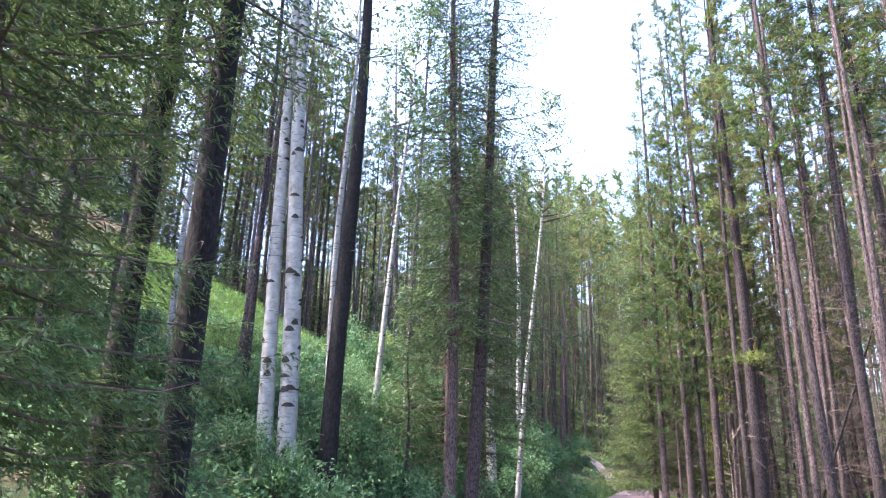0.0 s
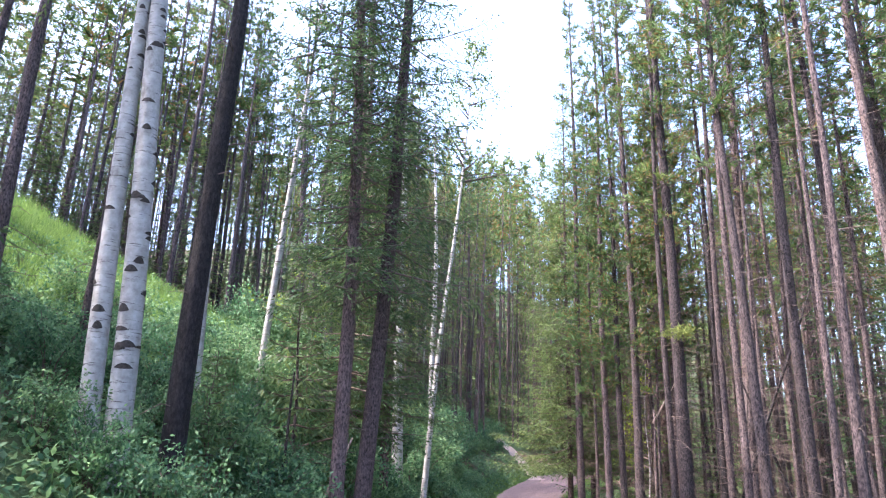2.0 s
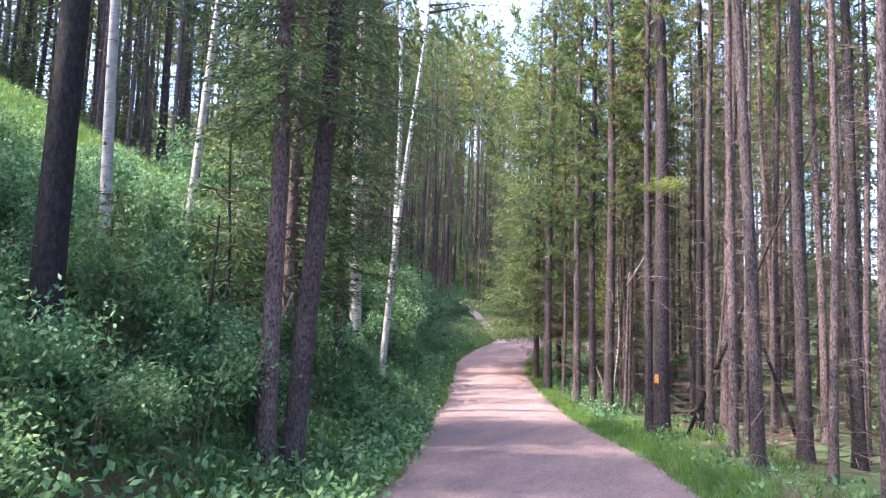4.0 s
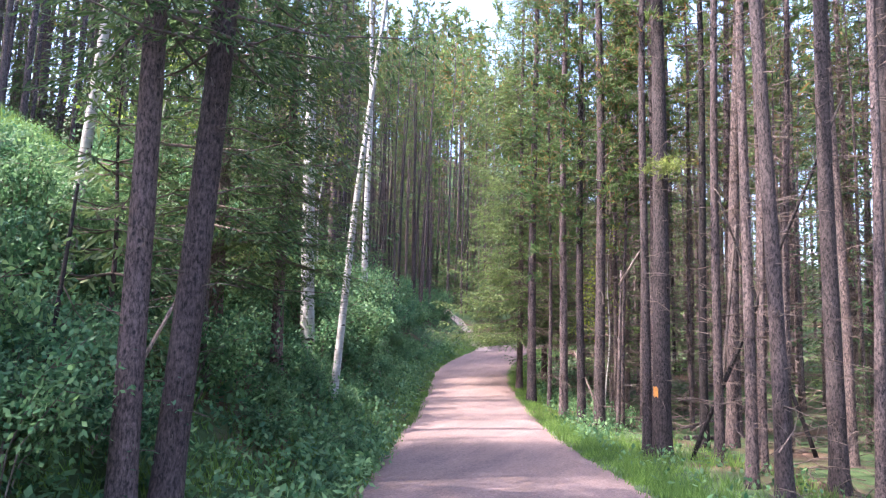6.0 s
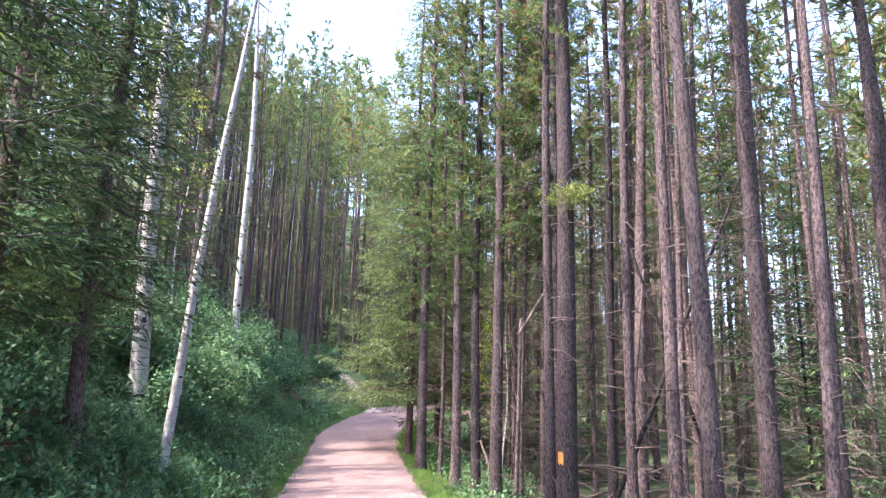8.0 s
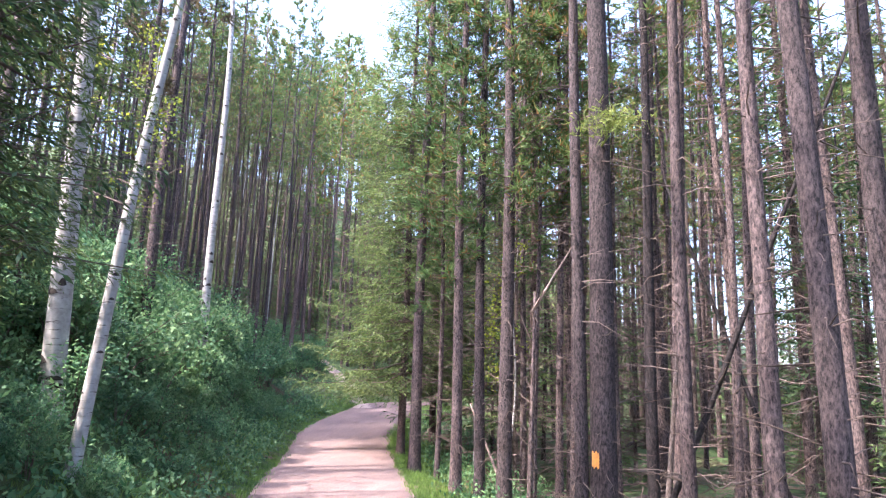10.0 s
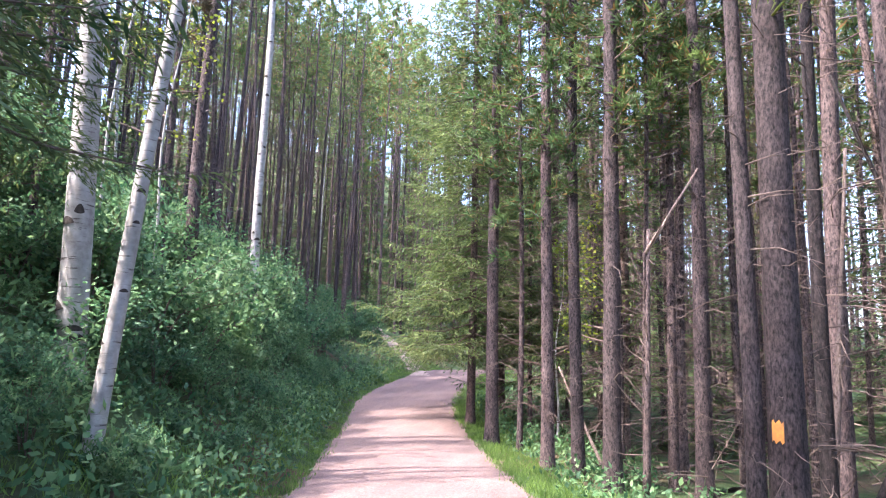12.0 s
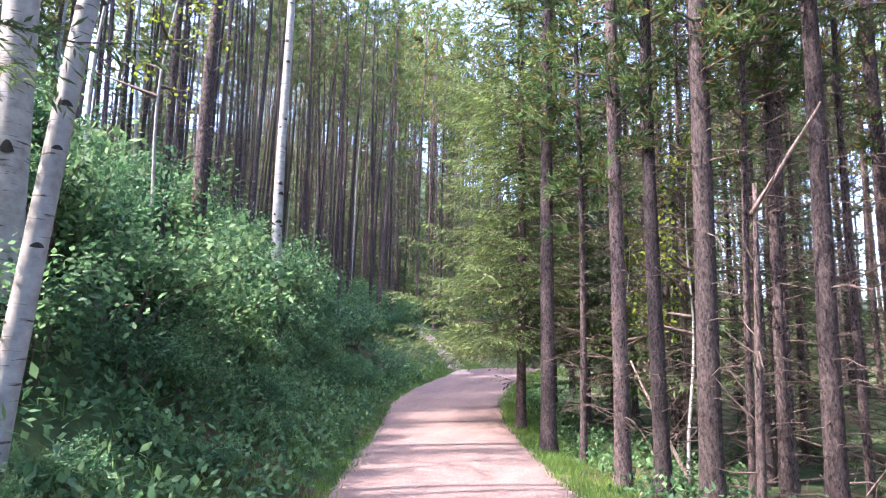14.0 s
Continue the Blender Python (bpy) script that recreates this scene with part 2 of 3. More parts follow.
class Build:
    """Verts and faces gathered for one mesh."""

    def __init__(self):
        self.v, self.f = [], []

    def tube(self, points, radii, sides=6, cap=False):
        base, n = len(self.v), len(points)
        pts = [Vector(p) for p in points]
        up = Vector((0.13, 0.98, 0.1))
        for i, (p, r) in enumerate(zip(pts, radii)):
            d = (pts[min(i + 1, n - 1)] - pts[max(i - 1, 0)]).normalized()
            a = d.cross(up if abs(d.dot(up)) < 0.9 else Vector((1, 0, 0))).normalized()
            b = d.cross(a)
            for k in range(sides):
                t = 2 * math.pi * k / sides
                self.v.append(p + r * (math.cos(t) * a + math.sin(t) * b))
        for i in range(n - 1):
            for k in range(sides):
                k2 = (k + 1) % sides
                self.f.append((base + i * sides + k, base + i * sides + k2, base + (i + 1) * sides + k2, base + (i + 1) * sides + k))
        if cap:
            self.f.append(tuple(base + (n - 1) * sides + k for k in range(sides)))
            self.f.append(tuple(base + k for k in reversed(range(sides))))

    def blade(self, p, d, length, width, nrm):
        """One leaf or needle spray: a narrow kite."""
        s = d.cross(nrm).normalized() * (width / 2)
        m = p + d * (length * 0.45)
        b = len(self.v)
        self.v += [p, m + s, p + d * length, m - s]
        self.f.append((b, b + 1, b + 2, b + 3))

    def needle(self, p, d, length, width, nrm):
        s = d.cross(nrm).normalized() * (width / 2)
        b = len(self.v)
        self.v += [p + s, p - s, p + d * length]
        self.f.append((b, b + 1, b + 2))

    def into(self, name, mat, parent=None, label="", kind=""):
        return tagged(mesh_object(name, self.v, self.f, mat, parent, label), kind=kind)


_dirs = np.random.RandomState(3).normal(size=(4096, 3))
DIRS = [Vector(v).normalized() for v in _dirs]


def rand_dir(rng, flat=1.0):
    v = DIRS[int(rng.random() * 4096)]
    return v if flat == 1.0 else Vector((v.x, v.y, v.z * flat)).normalized()


def stem_points(h, rng, lean, wander, n=14):
    ax, ay = rng.uniform(0, 6.3), rng.uniform(0, 6.3)
    pts = []
    for i in range(n + 1):
        t = (i / n) ** 1.25
        w = wander * math.sin(math.pi * t)
        pts.append(Vector((lean[0] * t * h + w * math.sin(2.3 * t * 3 + ax), lean[1] * t * h + w * math.sin(2.1 * t * 3 + ay), h * t)))
    return pts


def along(pts, z):
    for a, b in zip(pts, pts[1:]):
        if b.z >= z:
            return a.lerp(b, (z - a.z) / max(b.z - a.z, 1e-6))
    return pts[-1].copy()


def trunk_mesh(pts, r, h, sides, mat, parent, flare=1.35, label=""):
    bd = Build()
    radii = []
    for p in pts:
        t = p.z / h
        radii.append(max(0.008, r * max(0.0, 1 - t) ** 0.75 * (1 + (flare - 1) * math.exp(-p.z / 0.25))))
    low = pts[0] - Vector((pts[1] - pts[0])) * (0.35 / max(pts[1].z, 0.1))
    mid = along(pts, 0.3)
    bd.tube([low, pts[0], mid] + [p for p in pts[1:] if p.z > 0.35], [radii[0] * 1.1, radii[0], r * (1 + (flare - 1) * 0.3)] + [q for p, q in zip(pts[1:], radii[1:]) if p.z > 0.35], sides)
    return bd.into("trunk", mat, parent, label)


def dead_twigs(pts, h, r, rng, lo, hi, count, reach, parent, mat=None):
    bd = Build()
    for _ in range(count):
        z = rng.uniform(lo, hi)
        p = along(pts, z)
        a = rng.uniform(0, 2 * math.pi)
        ln = reach * rng.uniform(0.25, 1.0) * rng.uniform(0.4, 1)
        d = Vector((math.cos(a), math.sin(a), rng.uniform(-0.35, 0.35))).normalized()
        rr = 0.0035 + 0.0045 * ln
        m = p + d * ln * 0.5 + Vector((0, 0, rng.uniform(-0.05, 0.08) * ln))
        e = p + d * ln + Vector((rng.uniform(-0.1, 0.1), rng.uniform(-0.1, 0.1), rng.uniform(-0.25, 0.12))) * ln
        bd.tube([p, m, e], [rr * 1.4, rr, rr * 0.4], 3)
        for _k in range(rng.choice((0, 1, 2, 2))):
            q = m.lerp(e, rng.random())
            bd.tube([q, q + (d + rand_dir(rng) * 0.9).normalized() * ln * rng.uniform(0.15, 0.4)], [rr * 0.7, rr * 0.3], 3)
    return bd.into("dead_wood", mat or TWIG, parent, kind="stuff")


def pine_tree(rng, h, r, lean=(0, 0), crown=0.45, limbs=42, twigs=40, reach=1.5, sides=8, bark=None, leaf=None, size=1.0, wander=0.06, twig_reach=0.9, dense=10, tuft=10):
    """A lodgepole pine: a bare pole with dead twigs and a narrow crown of needle tufts."""
    t = thing("pine_tree", "tall slender lodgepole pine with bare lower trunk", "tree", "forest trees")
    pts = stem_points(h, rng, lean, wander)
    trunk_mesh(pts, r, h, sides, bark or PINE_BARK, t)
    if twigs:
        dead_twigs(pts, h, r, rng, 0.8, h * (1 - crown) + 1.5, twigs, twig_reach, t)
    wood, green = Build(), Build()
    z0 = h * (1 - crown)
    for i in range(limbs):
        u = (i + rng.random()) / limbs
        z = z0 + (h - z0) * u ** 0.9
        p = along(pts, z)
        a = rng.uniform(0, 2 * math.pi)
        ln = reach * (1.05 - u) ** 0.8 * rng.uniform(0.5, 1.1) * (0.55 + 0.45 * min(1, u * 6)) + 0.15
        d = Vector((math.cos(a), math.sin(a), rng.uniform(-0.15, 0.35) + 0.5 * u)).normalized()
        e = p + d * ln + Vector((0, 0, 0.12 * ln))
        wood.tube([p, p.lerp(e, 0.5) - Vector((0, 0, 0.05 * ln)), e], [0.012 + 0.008 * ln, 0.01, 0.004], 3)
        n = max(4, int(dense * ln))
        for k in range(n):
            s = 0.25 + 0.75 * (k + rng.random()) / n
            side_ = rand_dir(rng, 0.6)
            q = p.lerp(e, s) + side_ * rng.uniform(0.05, 0.32) * ln * (1.15 - s * 0.6)
            axis = (d * 0.7 + side_ * 0.6 + Vector((0, 0, 0.35))).normalized()
            for _ in range(tuft):
                nd = (axis + rand_dir(rng) * 0.95).normalized()
                green.needle(q + rand_dir(rng) * 0.05, nd, size * rng.uniform(0.12, 0.26), size * 0.036, rand_dir(rng))
    wood.into("limb_wood", TWIG, t, kind="stuff")
    green.into("crown", leaf or PINE_LEAF, t, kind="stuff")
    return t


def spruce_tree(rng, h, r, spread=2.2, low=0.4, rows=26, fine=1, lean=(0, 0), leaf=None, thin=1.0, top=None, sides=8, label="", bare=0, blade=1.0):
    """A spruce: drooping limbs in whorls down to the ground, each with hanging side sprays."""
    t = thing("spruce_tree", label or "green spruce with drooping needle branches near the ground", "tree", "forest trees")
    pts = stem_points(h, rng, lean, 0.05)
    trunk_mesh(pts, r, h, sides, SPRUCE_BARK, t)
    if bare:
        dead_twigs(pts, h, r, rng, 0.5, low + 2, bare, 1.0, t)
    wood, green = Build(), Build()
    for row in range(rows):
        u = (row + rng.random() * 0.7) / rows
        z = low + (h - low) * u
        count = rng.choice((4, 5, 5, 6))
        a0 = rng.uniform(0, 6.28)
        for k in range(count):
            if rng.random() > thin:
                continue
            a = a0 + 2 * math.pi * k / count + rng.uniform(-0.3, 0.3)
            ln = spread * (1 - u) ** 0.85 * rng.uniform(0.6, 1.1) + 0.12
            out = Vector((math.cos(a), math.sin(a), 0))
            acr = Vector((-math.sin(a), math.cos(a), 0))
            p = along(pts, z)
            rise = 0.25 - 0.55 * (1 - u)
            cur = [p]
            for j in range(1, 6):
                s = j / 5
                cur.append(p + out * ln * s + Vector((0, 0, ln * (rise * s + 0.22 * s * s * s))))
            wood.tube([cur[0], cur[2], cur[4], cur[5]], [0.008 + 0.008 * ln, 0.008 + 0.003 * ln, 0.005, 0.002], 3)
            n = max(3, int(ln / 0.13 * fine ** 0.5))
            for j in range(n):
                s = 0.12 + 0.88 * (j + rng.random()) / n
                f = s * 5
                i0 = min(4, int(f))
                q = cur[i0].lerp(cur[i0 + 1], f - i0)
                for sd in (-1, 1):
                    tw = (0.46 * ln * (1.12 - s) + 0.1) * rng.uniform(0.5, 1.15)
                    td = (out * rng.uniform(0.35, 0.8) + acr * sd * rng.uniform(0.6, 1) + Vector((0, 0, rng.uniform(-0.45, 0.05)))).normalized()
                    m = max(2, int(tw / 0.13 * fine / blade))
                    for w in range(m):
                        g = q + td * tw * (w + 0.2) / m + Vector((0, 0, -0.12 * tw * (w / m) ** 2))
                        nd = (td + rand_dir(rng) * 0.55 + Vector((0, 0, -0.15))).normalized()
                        green.blade(g, nd, blade * rng.uniform(0.13, 0.22) / fine ** 0.3, blade * rng.uniform(0.03, 0.05) / fine ** 0.5, (Vector((0, 0, 1)) + rand_dir(rng) * 0.7).normalized())
    wood.into("limb_wood", TWIG, t, kind="stuff")
    green.into("crown", leaf or SPRUCE_LEAF, t, kind="stuff")
    return t


def aspen_tree(rng, h, r, lean=(0, 0), crown=0.35, limbs=26, leaves=60, sides=10, scars=30, reach=1.6, wander=0.08, label="", leaf=None, size=1.0):
    """A white-barked aspen: a pale stem with dark scars, leaves in the upper part."""
    t = thing("aspen_tree", label or "white-barked aspen trunk with black scars", "tree", "aspens")
    pts = stem_points(h, rng, lean, wander)
    trunk_mesh(pts, r, h, sides, ASPEN_BARK, t, 1.15)
    if scars:
        sc = Build()
        for _ in range(scars):
            z = h * 0.75 * rng.random()
            p = along(pts, z)
            rr = r * (1 - z / h) ** 0.75 * 1.0 * (1 + 0.15 * math.exp(-z / 0.25))
            a, half_w = rng.uniform(0, 6.28), rng.uniform(0.35, 0.8)
            hh = rr * rng.uniform(0.12, 0.4)
            base = len(sc.v)
            cols = 5
            for k in range(cols + 1):
                s = k / cols * 2 - 1
                n = Vector((math.cos(a + s * half_w), math.sin(a + s * half_w), 0))
                e = hh * (1 - s * s) + 0.002
                drop = Vector((0, 0, -0.6 * hh * s * s))
                lift = 1.02 + 0.05 * (1 - s * s)
                sc.v += [p + n * rr * lift + Vector((0, 0, e)) + drop, p + n * rr * lift + Vector((0, 0, -e)) + drop]
            for k in range(cols):
                sc.f.append((base + 2 * k, base + 2 * k + 1, base + 2 * k + 3, base + 2 * k + 2))
        sc.into("scar_bark", SCAR, t, "black eye-shaped bark scars", kind="stuff")
    wood, green = Build(), Build()
    z0 = h * (1 - crown)
    for i in range(limbs):
        u = (i + rng.random()) / limbs
        p = along(pts, z0 + (h - z0) * u)
        a = rng.uniform(0, 6.28)
        ln = reach * (1.1 - u) * rng.uniform(0.5, 1.1) + 0.2
        d = Vector((math.cos(a), math.sin(a), rng.uniform(0.1, 0.7))).normalized()
        e = p + d * ln
        bough = Build() if scars else wood
        bough.tube([p, p.lerp(e, 0.5) + rand_dir(rng) * 0.06 * ln, e], [0.02 * ln + 0.006, 0.012, 0.004], 4)
        if scars:
            bough.into("branch", TWIG, t)
        for _ in range(leaves):
            q = p.lerp(e, rng.uniform(0.25, 1.05)) + rand_dir(rng) * rng.uniform(0.05, 0.4) * (0.4 + 0.4 * ln)
            green.blade(q, rand_dir(rng), size * rng.uniform(0.06, 0.1), size * rng.uniform(0.05, 0.075), rand_dir(rng))
    if limbs:
        if wood.v:
            wood.into("limb_wood", TWIG, t, kind="stuff")
        green.into("crown", leaf or ASPEN_LEAF, t, kind="stuff")
    return t


def shrub(rng, width, height, leaves, leaf=None, stems=9, size=1.0, name="shrub", label="leafy green shrub on the wooded bank"):
    t = thing(name, label, "shrub", "bank shrubs")
    wood, green = Build(), Build()
    tips = []
    for _ in range(stems):
        a = rng.uniform(0, 6.28)
        out = rng.uniform(0.2, 1.0) * width
        top = Vector((math.cos(a) * out, math.sin(a) * out, height * rng.uniform(0.55, 1.05) * (1 - 0.3 * out / width)))
        mid = Vector((top.x * 0.35, top.y * 0.35, top.z * 0.55))
        wood.tube([Vector((top.x * 0.08, top.y * 0.08, -0.15)), mid, top], [0.014, 0.009, 0.003], 4)
        tips.append((mid, top))
        for _k in range(3):
            q = mid.lerp(top, rng.uniform(0, 0.9))
            e = q + (rand_dir(rng) + Vector((math.cos(a), math.sin(a), 0.2)) * 0.6) * rng.uniform(0.2, 0.5) * height * 0.6
            wood.tube([q, e], [0.006, 0.002], 3)
            tips.append((q, e))
    for i in range(leaves):
        a, b = rng.choice(tips)
        q = a.lerp(b, rng.uniform(0.05, 1.08)) + rand_dir(rng) * rng.uniform(0.02, 0.22) * height
        q.z = max(q.z, 0.04)
        d = (rand_dir(rng) + Vector((0, 0, -0.25))).normalized()
        green.blade(q, d, size * rng.uniform(0.06, 0.12), size * rng.uniform(0.035, 0.06), (Vector((0, 0, 1)) + rand_dir(rng) * 0.8).normalized())
    wood.into("stem_wood", TWIG, t, kind="stuff")
    green.into("foliage", leaf or SHRUB_LEAF, t, kind="stuff")
    return t


def put(ob, x, y, turn=0.0, scale=1.0, sink=0.03, tall=None):
    ob.matrix_basis = Matrix.LocRotScale((x, y, land1(x, y) - sink), Euler((0, 0, turn)), (scale, scale, tall or scale))
    return ob


def copy_at(ob, x, y, turn=0.0, scale=1.0, sink=0.03, tall=None, tilt=(0, 0)):
    m = Matrix.LocRotScale((x, y, land1(x, y) - sink), Euler((tilt[0], tilt[1], turn)), (scale, scale, tall or scale))
    old = ob.scale.copy()
    ob.scale = (1, 1, 1)
    c = copy_thing(ob, m)
    ob.scale = old
    return c


# ---- ground and path ----


def axis_steps(lo, hi, near_lo, near_hi, fine, growth=1.22):
    vals = list(np.arange(near_lo, near_hi + 1e-6, fine))
    s, v = fine, near_hi
    while v < hi:
        s *= growth
        v += s
        vals.append(v)
    s, v = fine, near_lo
    while v > lo:
        s *= growth
        v -= s
        vals.insert(0, v)
    return np.array(vals)


gx, gy = axis_steps(-1600, 1600, -16, 12, 0.33), axis_steps(-900, 2200, -6, 46, 0.33)
X, Y = np.meshgrid(gx, gy)
D, _yy = side(X.ravel(), Y.ravel())
Z = land(X.ravel(), Y.ravel()) - 0.07 * np.clip((half_width(_yy) - 0.1 - np.abs(D)) / 0.3, 0, 1)
nx, ny = len(gx), len(gy)
faces = [(j * nx + i, j * nx + i + 1, (j + 1) * nx + i + 1, (j + 1) * nx + i) for j in range(ny - 1) for i in range(nx - 1)]
ground = mesh_object("ground", np.stack([X.ravel(), Y.ravel(), Z], 1), faces, GROUND)
tagged(ground, "forest floor of moss, needles and brown litter", "ground", kind="structure")

verts, faces, across = [], [], 15
rngp = random.Random(5)
keep = [i for i in range(len(LINE)) if -12 < LINE[i][1] < 66]
wig = [0.0, 0.0]
fine_line = smooth_line([tuple(LINE[i]) for i in keep[::3]], 0.2)
for i, p in enumerate(fine_line):
    q = fine_line[min(i + 1, len(fine_line) - 1)] - fine_line[max(i - 1, 0)]
    q = q / np.linalg.norm(q)
    nrm = np.array((q[1], -q[0]))
    wig = [0.8 * w + rngp.uniform(-0.05, 0.05) for w in wig]
    for k in range(across):
        s = k / (across - 1) * 2 - 1
        half = half_width(p[1]) + (wig[0] if s < 0 else wig[1])
        e = p + nrm * s * half
        z = profile(p[1]) + 0.03 * (1 - s * s) - 0.04 * (abs(s) > 0.99) + 0.012 * noise.noise(Vector((e[0] * 1.3, e[1] * 1.3, 0)))
        verts.append((e[0], e[1], float(z)))
for i in range(len(fine_line) - 1):
    for k in range(across - 1):
        a = i * across + k
        faces.append((a, a + 1, a + across + 1, a + across))
path = tagged(mesh_object("path", verts, faces, GRAVEL), "reddish gravel footpath with dappled shade", "path", kind="structure")

# ---- trees beside the path: place, trunk radius, height, lean ----
RIGHT_PINES = [
    (-2.13, 26.1, 0.14, 22, (0.0, 0.0)), (-1.42, 25.4, 0.06, 17, (0.0, 0.0)), (-0.64, 23.7, 0.115, 21, (0.0, 0.0)),
    (-0.1, 23.4, 0.11, 20, (-0.01, 0.0)), (0.47, 22.6, 0.14, 22, (0.0, 0.0)), (2.2, 18.9, 0.17, 23, (-0.005, 0.0)),
    (1.93, 18.95, 0.09, 20, (0.0, 0.0)), (3.6, 16.5, 0.085, 19, (0.005, 0.0)), (3.85, 17.9, 0.05, 18, (0.01, 0.0)),
    (3.98, 16.0, 0.11, 21, (-0.025, 0.0)), (4.75, 16.9, 0.125, 21, (0.0, 0.0)), (1.38, 23.8, 0.08, 19, (0.0, 0.0)),
    (1.75, 22.6, 0.12, 20, (0.0, 0.0)), (3.58, 27.3, 0.15, 21, (0.0, 0.0)), (0.95, 23.2, 0.05, 16, (0.01, 0.0)),
    (2.9, 20.6, 0.09, 20, (0.0, 0.0)), (5.6, 17.2, 0.11, 21, (-0.01, 0.0)), (6.3, 15.6, 0.12, 20, (0.0, 0.0)),
]
rng = random.Random(11)
# x of the pines whose bark colour has the shade painted in
SHADED_AT = (0.47, -0.1, 1.93, 4.75, 5.6, 2.9)
for x, y, r, h, lean in RIGHT_PINES:
    t = put(pine_tree(rng, h, r, lean, crown=rng.uniform(0.7, 0.8) if y > 22 else rng.uniform(0.5, 0.6), limbs=90 if y > 22 else 50, twigs=110, reach=1.3, sides=12, twig_reach=1.1, bark=SHADED_PINE_BARK if x in SHADED_AT else None), x, y)

    if r == 0.17:
        sprig = Build()
        for _ in range(420):
            q = Vector((0.12, -0.75, 5.3)) + Vector((rng.gauss(0, 0.22), rng.gauss(0, 0.2), rng.gauss(0, 0.07)))
            sprig.needle(q, (rand_dir(rng) + Vector((0, 0, 0.3))).normalized(), rng.uniform(0.08, 0.16), 0.02, rand_dir(rng))
        sprig.tube([Vector((0.0, 0.0, 5.2)), Vector((0.1, -0.4, 5.22)), Vector((0.12, -0.9, 5.3))], [0.02, 0.014, 0.006], 4)
        sprig.into("leafy_sprig", TUFT_LEAF, t, "yellow-green needle tuft on a lone branch", kind="stuff")

# big spruce whose boughs reach over the bend of the path, with others behind it
put(spruce_tree(random.Random(21), 19, 0.12, 3.0, 2.0, 62, 1.8, blade=1.0, thin=0.9, leaf=SUNLIT_SPRUCE_LEAF, label="sunlit green spruce reaching over the bend of the path"), -3.3, 28.9)
put(spruce_tree(random.Random(24), 20, 0.12, 2.6, 1.8, 60, 1.5, blade=0.85), -3.2, 32.2)
put(spruce_tree(random.Random(22), 22, 0.13, 2.5, 1.5, 50, 1.0), -1.4, 30.5)
put(spruce_tree(random.Random(23), 19, 0.12, 2.2, 1.5, 44, 1.0), 0.5, 27.5)

# trees on the bank side
twin_l = "reddish-grey spruce trunk of a close pair beside the path"
rng = random.Random(31)
put(spruce_tree(rng, 17, 0.11, 1.9, 4.2, 38, 1.5, lean=(-0.012, -0.008), thin=0.85, blade=0.65, label=twin_l, sides=14, bare=40), -1.11, 9.63)
put(spruce_tree(rng, 18, 0.13, 1.9, 4.0, 38, 1.5, lean=(0.03, 0.03), thin=0.85, blade=0.65, label=twin_l, sides=14, bare=40), -0.97, 9.92)
put(spruce_tree(rng, 13, 0.13, 2.6, 0.8, 34, 1.3, blade=0.8, label="shaded spruce with low branches on the bank"), -3.87, 13.75)
put(spruce_tree(random.Random(35), 12.5, 0.1, 2.1, 0.9, 28, 1.3, blade=0.8, thin=0.8, label="spruce with low feathery boughs behind the paired trunks"), -2.9, 12.4)
put(spruce_tree(rng, 10, 0.1, 2.2, 1.9, 32, 2.2, blade=0.6, label="spruce with soft green boughs hanging over the bank"), -3.4, 14.75)
put(spruce_tree(rng, 12, 0.09, 2.1, 1.0, 64, 2.6, blade=0.55, label="near spruce with soft green boughs beside the path"), 0.35, 1.3)
put(aspen_tree(rng, 17, 0.15, (-0.03, -0.03), crown=0.35, scars=110, sides=14, label="white aspen with black scars beside a charred trunk"), -2.42, 7.17)
put(aspen_tree(rng, 16, 0.125, (-0.025, -0.034), crown=0.35, scars=50, sides=14), -2.68, 6.98)
t = put(pine_tree(rng, 17, 0.145, (0.0, 0.0), crown=0.3, limbs=24, twigs=26, reach=1.2, sides=14, bark=DARK_BARK, twig_reach=1.6), -1.88, 7.48)
tagged(t, "dark charred pine trunk leaning beside the path")
put(aspen_tree(rng, 14, 0.085, (-0.006, -0.006), crown=0.4, scars=40), -4.27, 10.02)
put(aspen_tree(rng, 12, 0.08, (0.043, 0.038), crown=0.4, scars=36), -4.51, 11.72)
put(aspen_tree(rng, 13, 0.078, (0.065, 0.055), crown=0.35, scars=70, sides=14, label="thin leaning birch with white bark over the bank"), -3.49, 16.69)
put(aspen_tree(rng, 16, 0.15, (-0.022, -0.021), crown=0.4, scars=60, sides=14, label="thick white birch trunk among shrubs"), -4.6, 17.46)
put(aspen_tree(rng, 18, 0.125, (-0.018, -0.011), crown=0.3, limbs=14, scars=50), -8.17, 26.42)
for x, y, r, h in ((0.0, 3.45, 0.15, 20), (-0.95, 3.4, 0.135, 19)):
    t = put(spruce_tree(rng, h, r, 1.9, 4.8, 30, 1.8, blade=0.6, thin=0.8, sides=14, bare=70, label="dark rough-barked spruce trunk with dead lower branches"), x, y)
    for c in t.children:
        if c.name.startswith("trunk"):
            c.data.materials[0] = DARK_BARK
put(pine_tree(rng, 14, 0.14, (0.0, 0.0), crown=0.6, twigs=90, leaf=BROWN_LEAF, twig_reach=1.3), -7.5, 23.0)

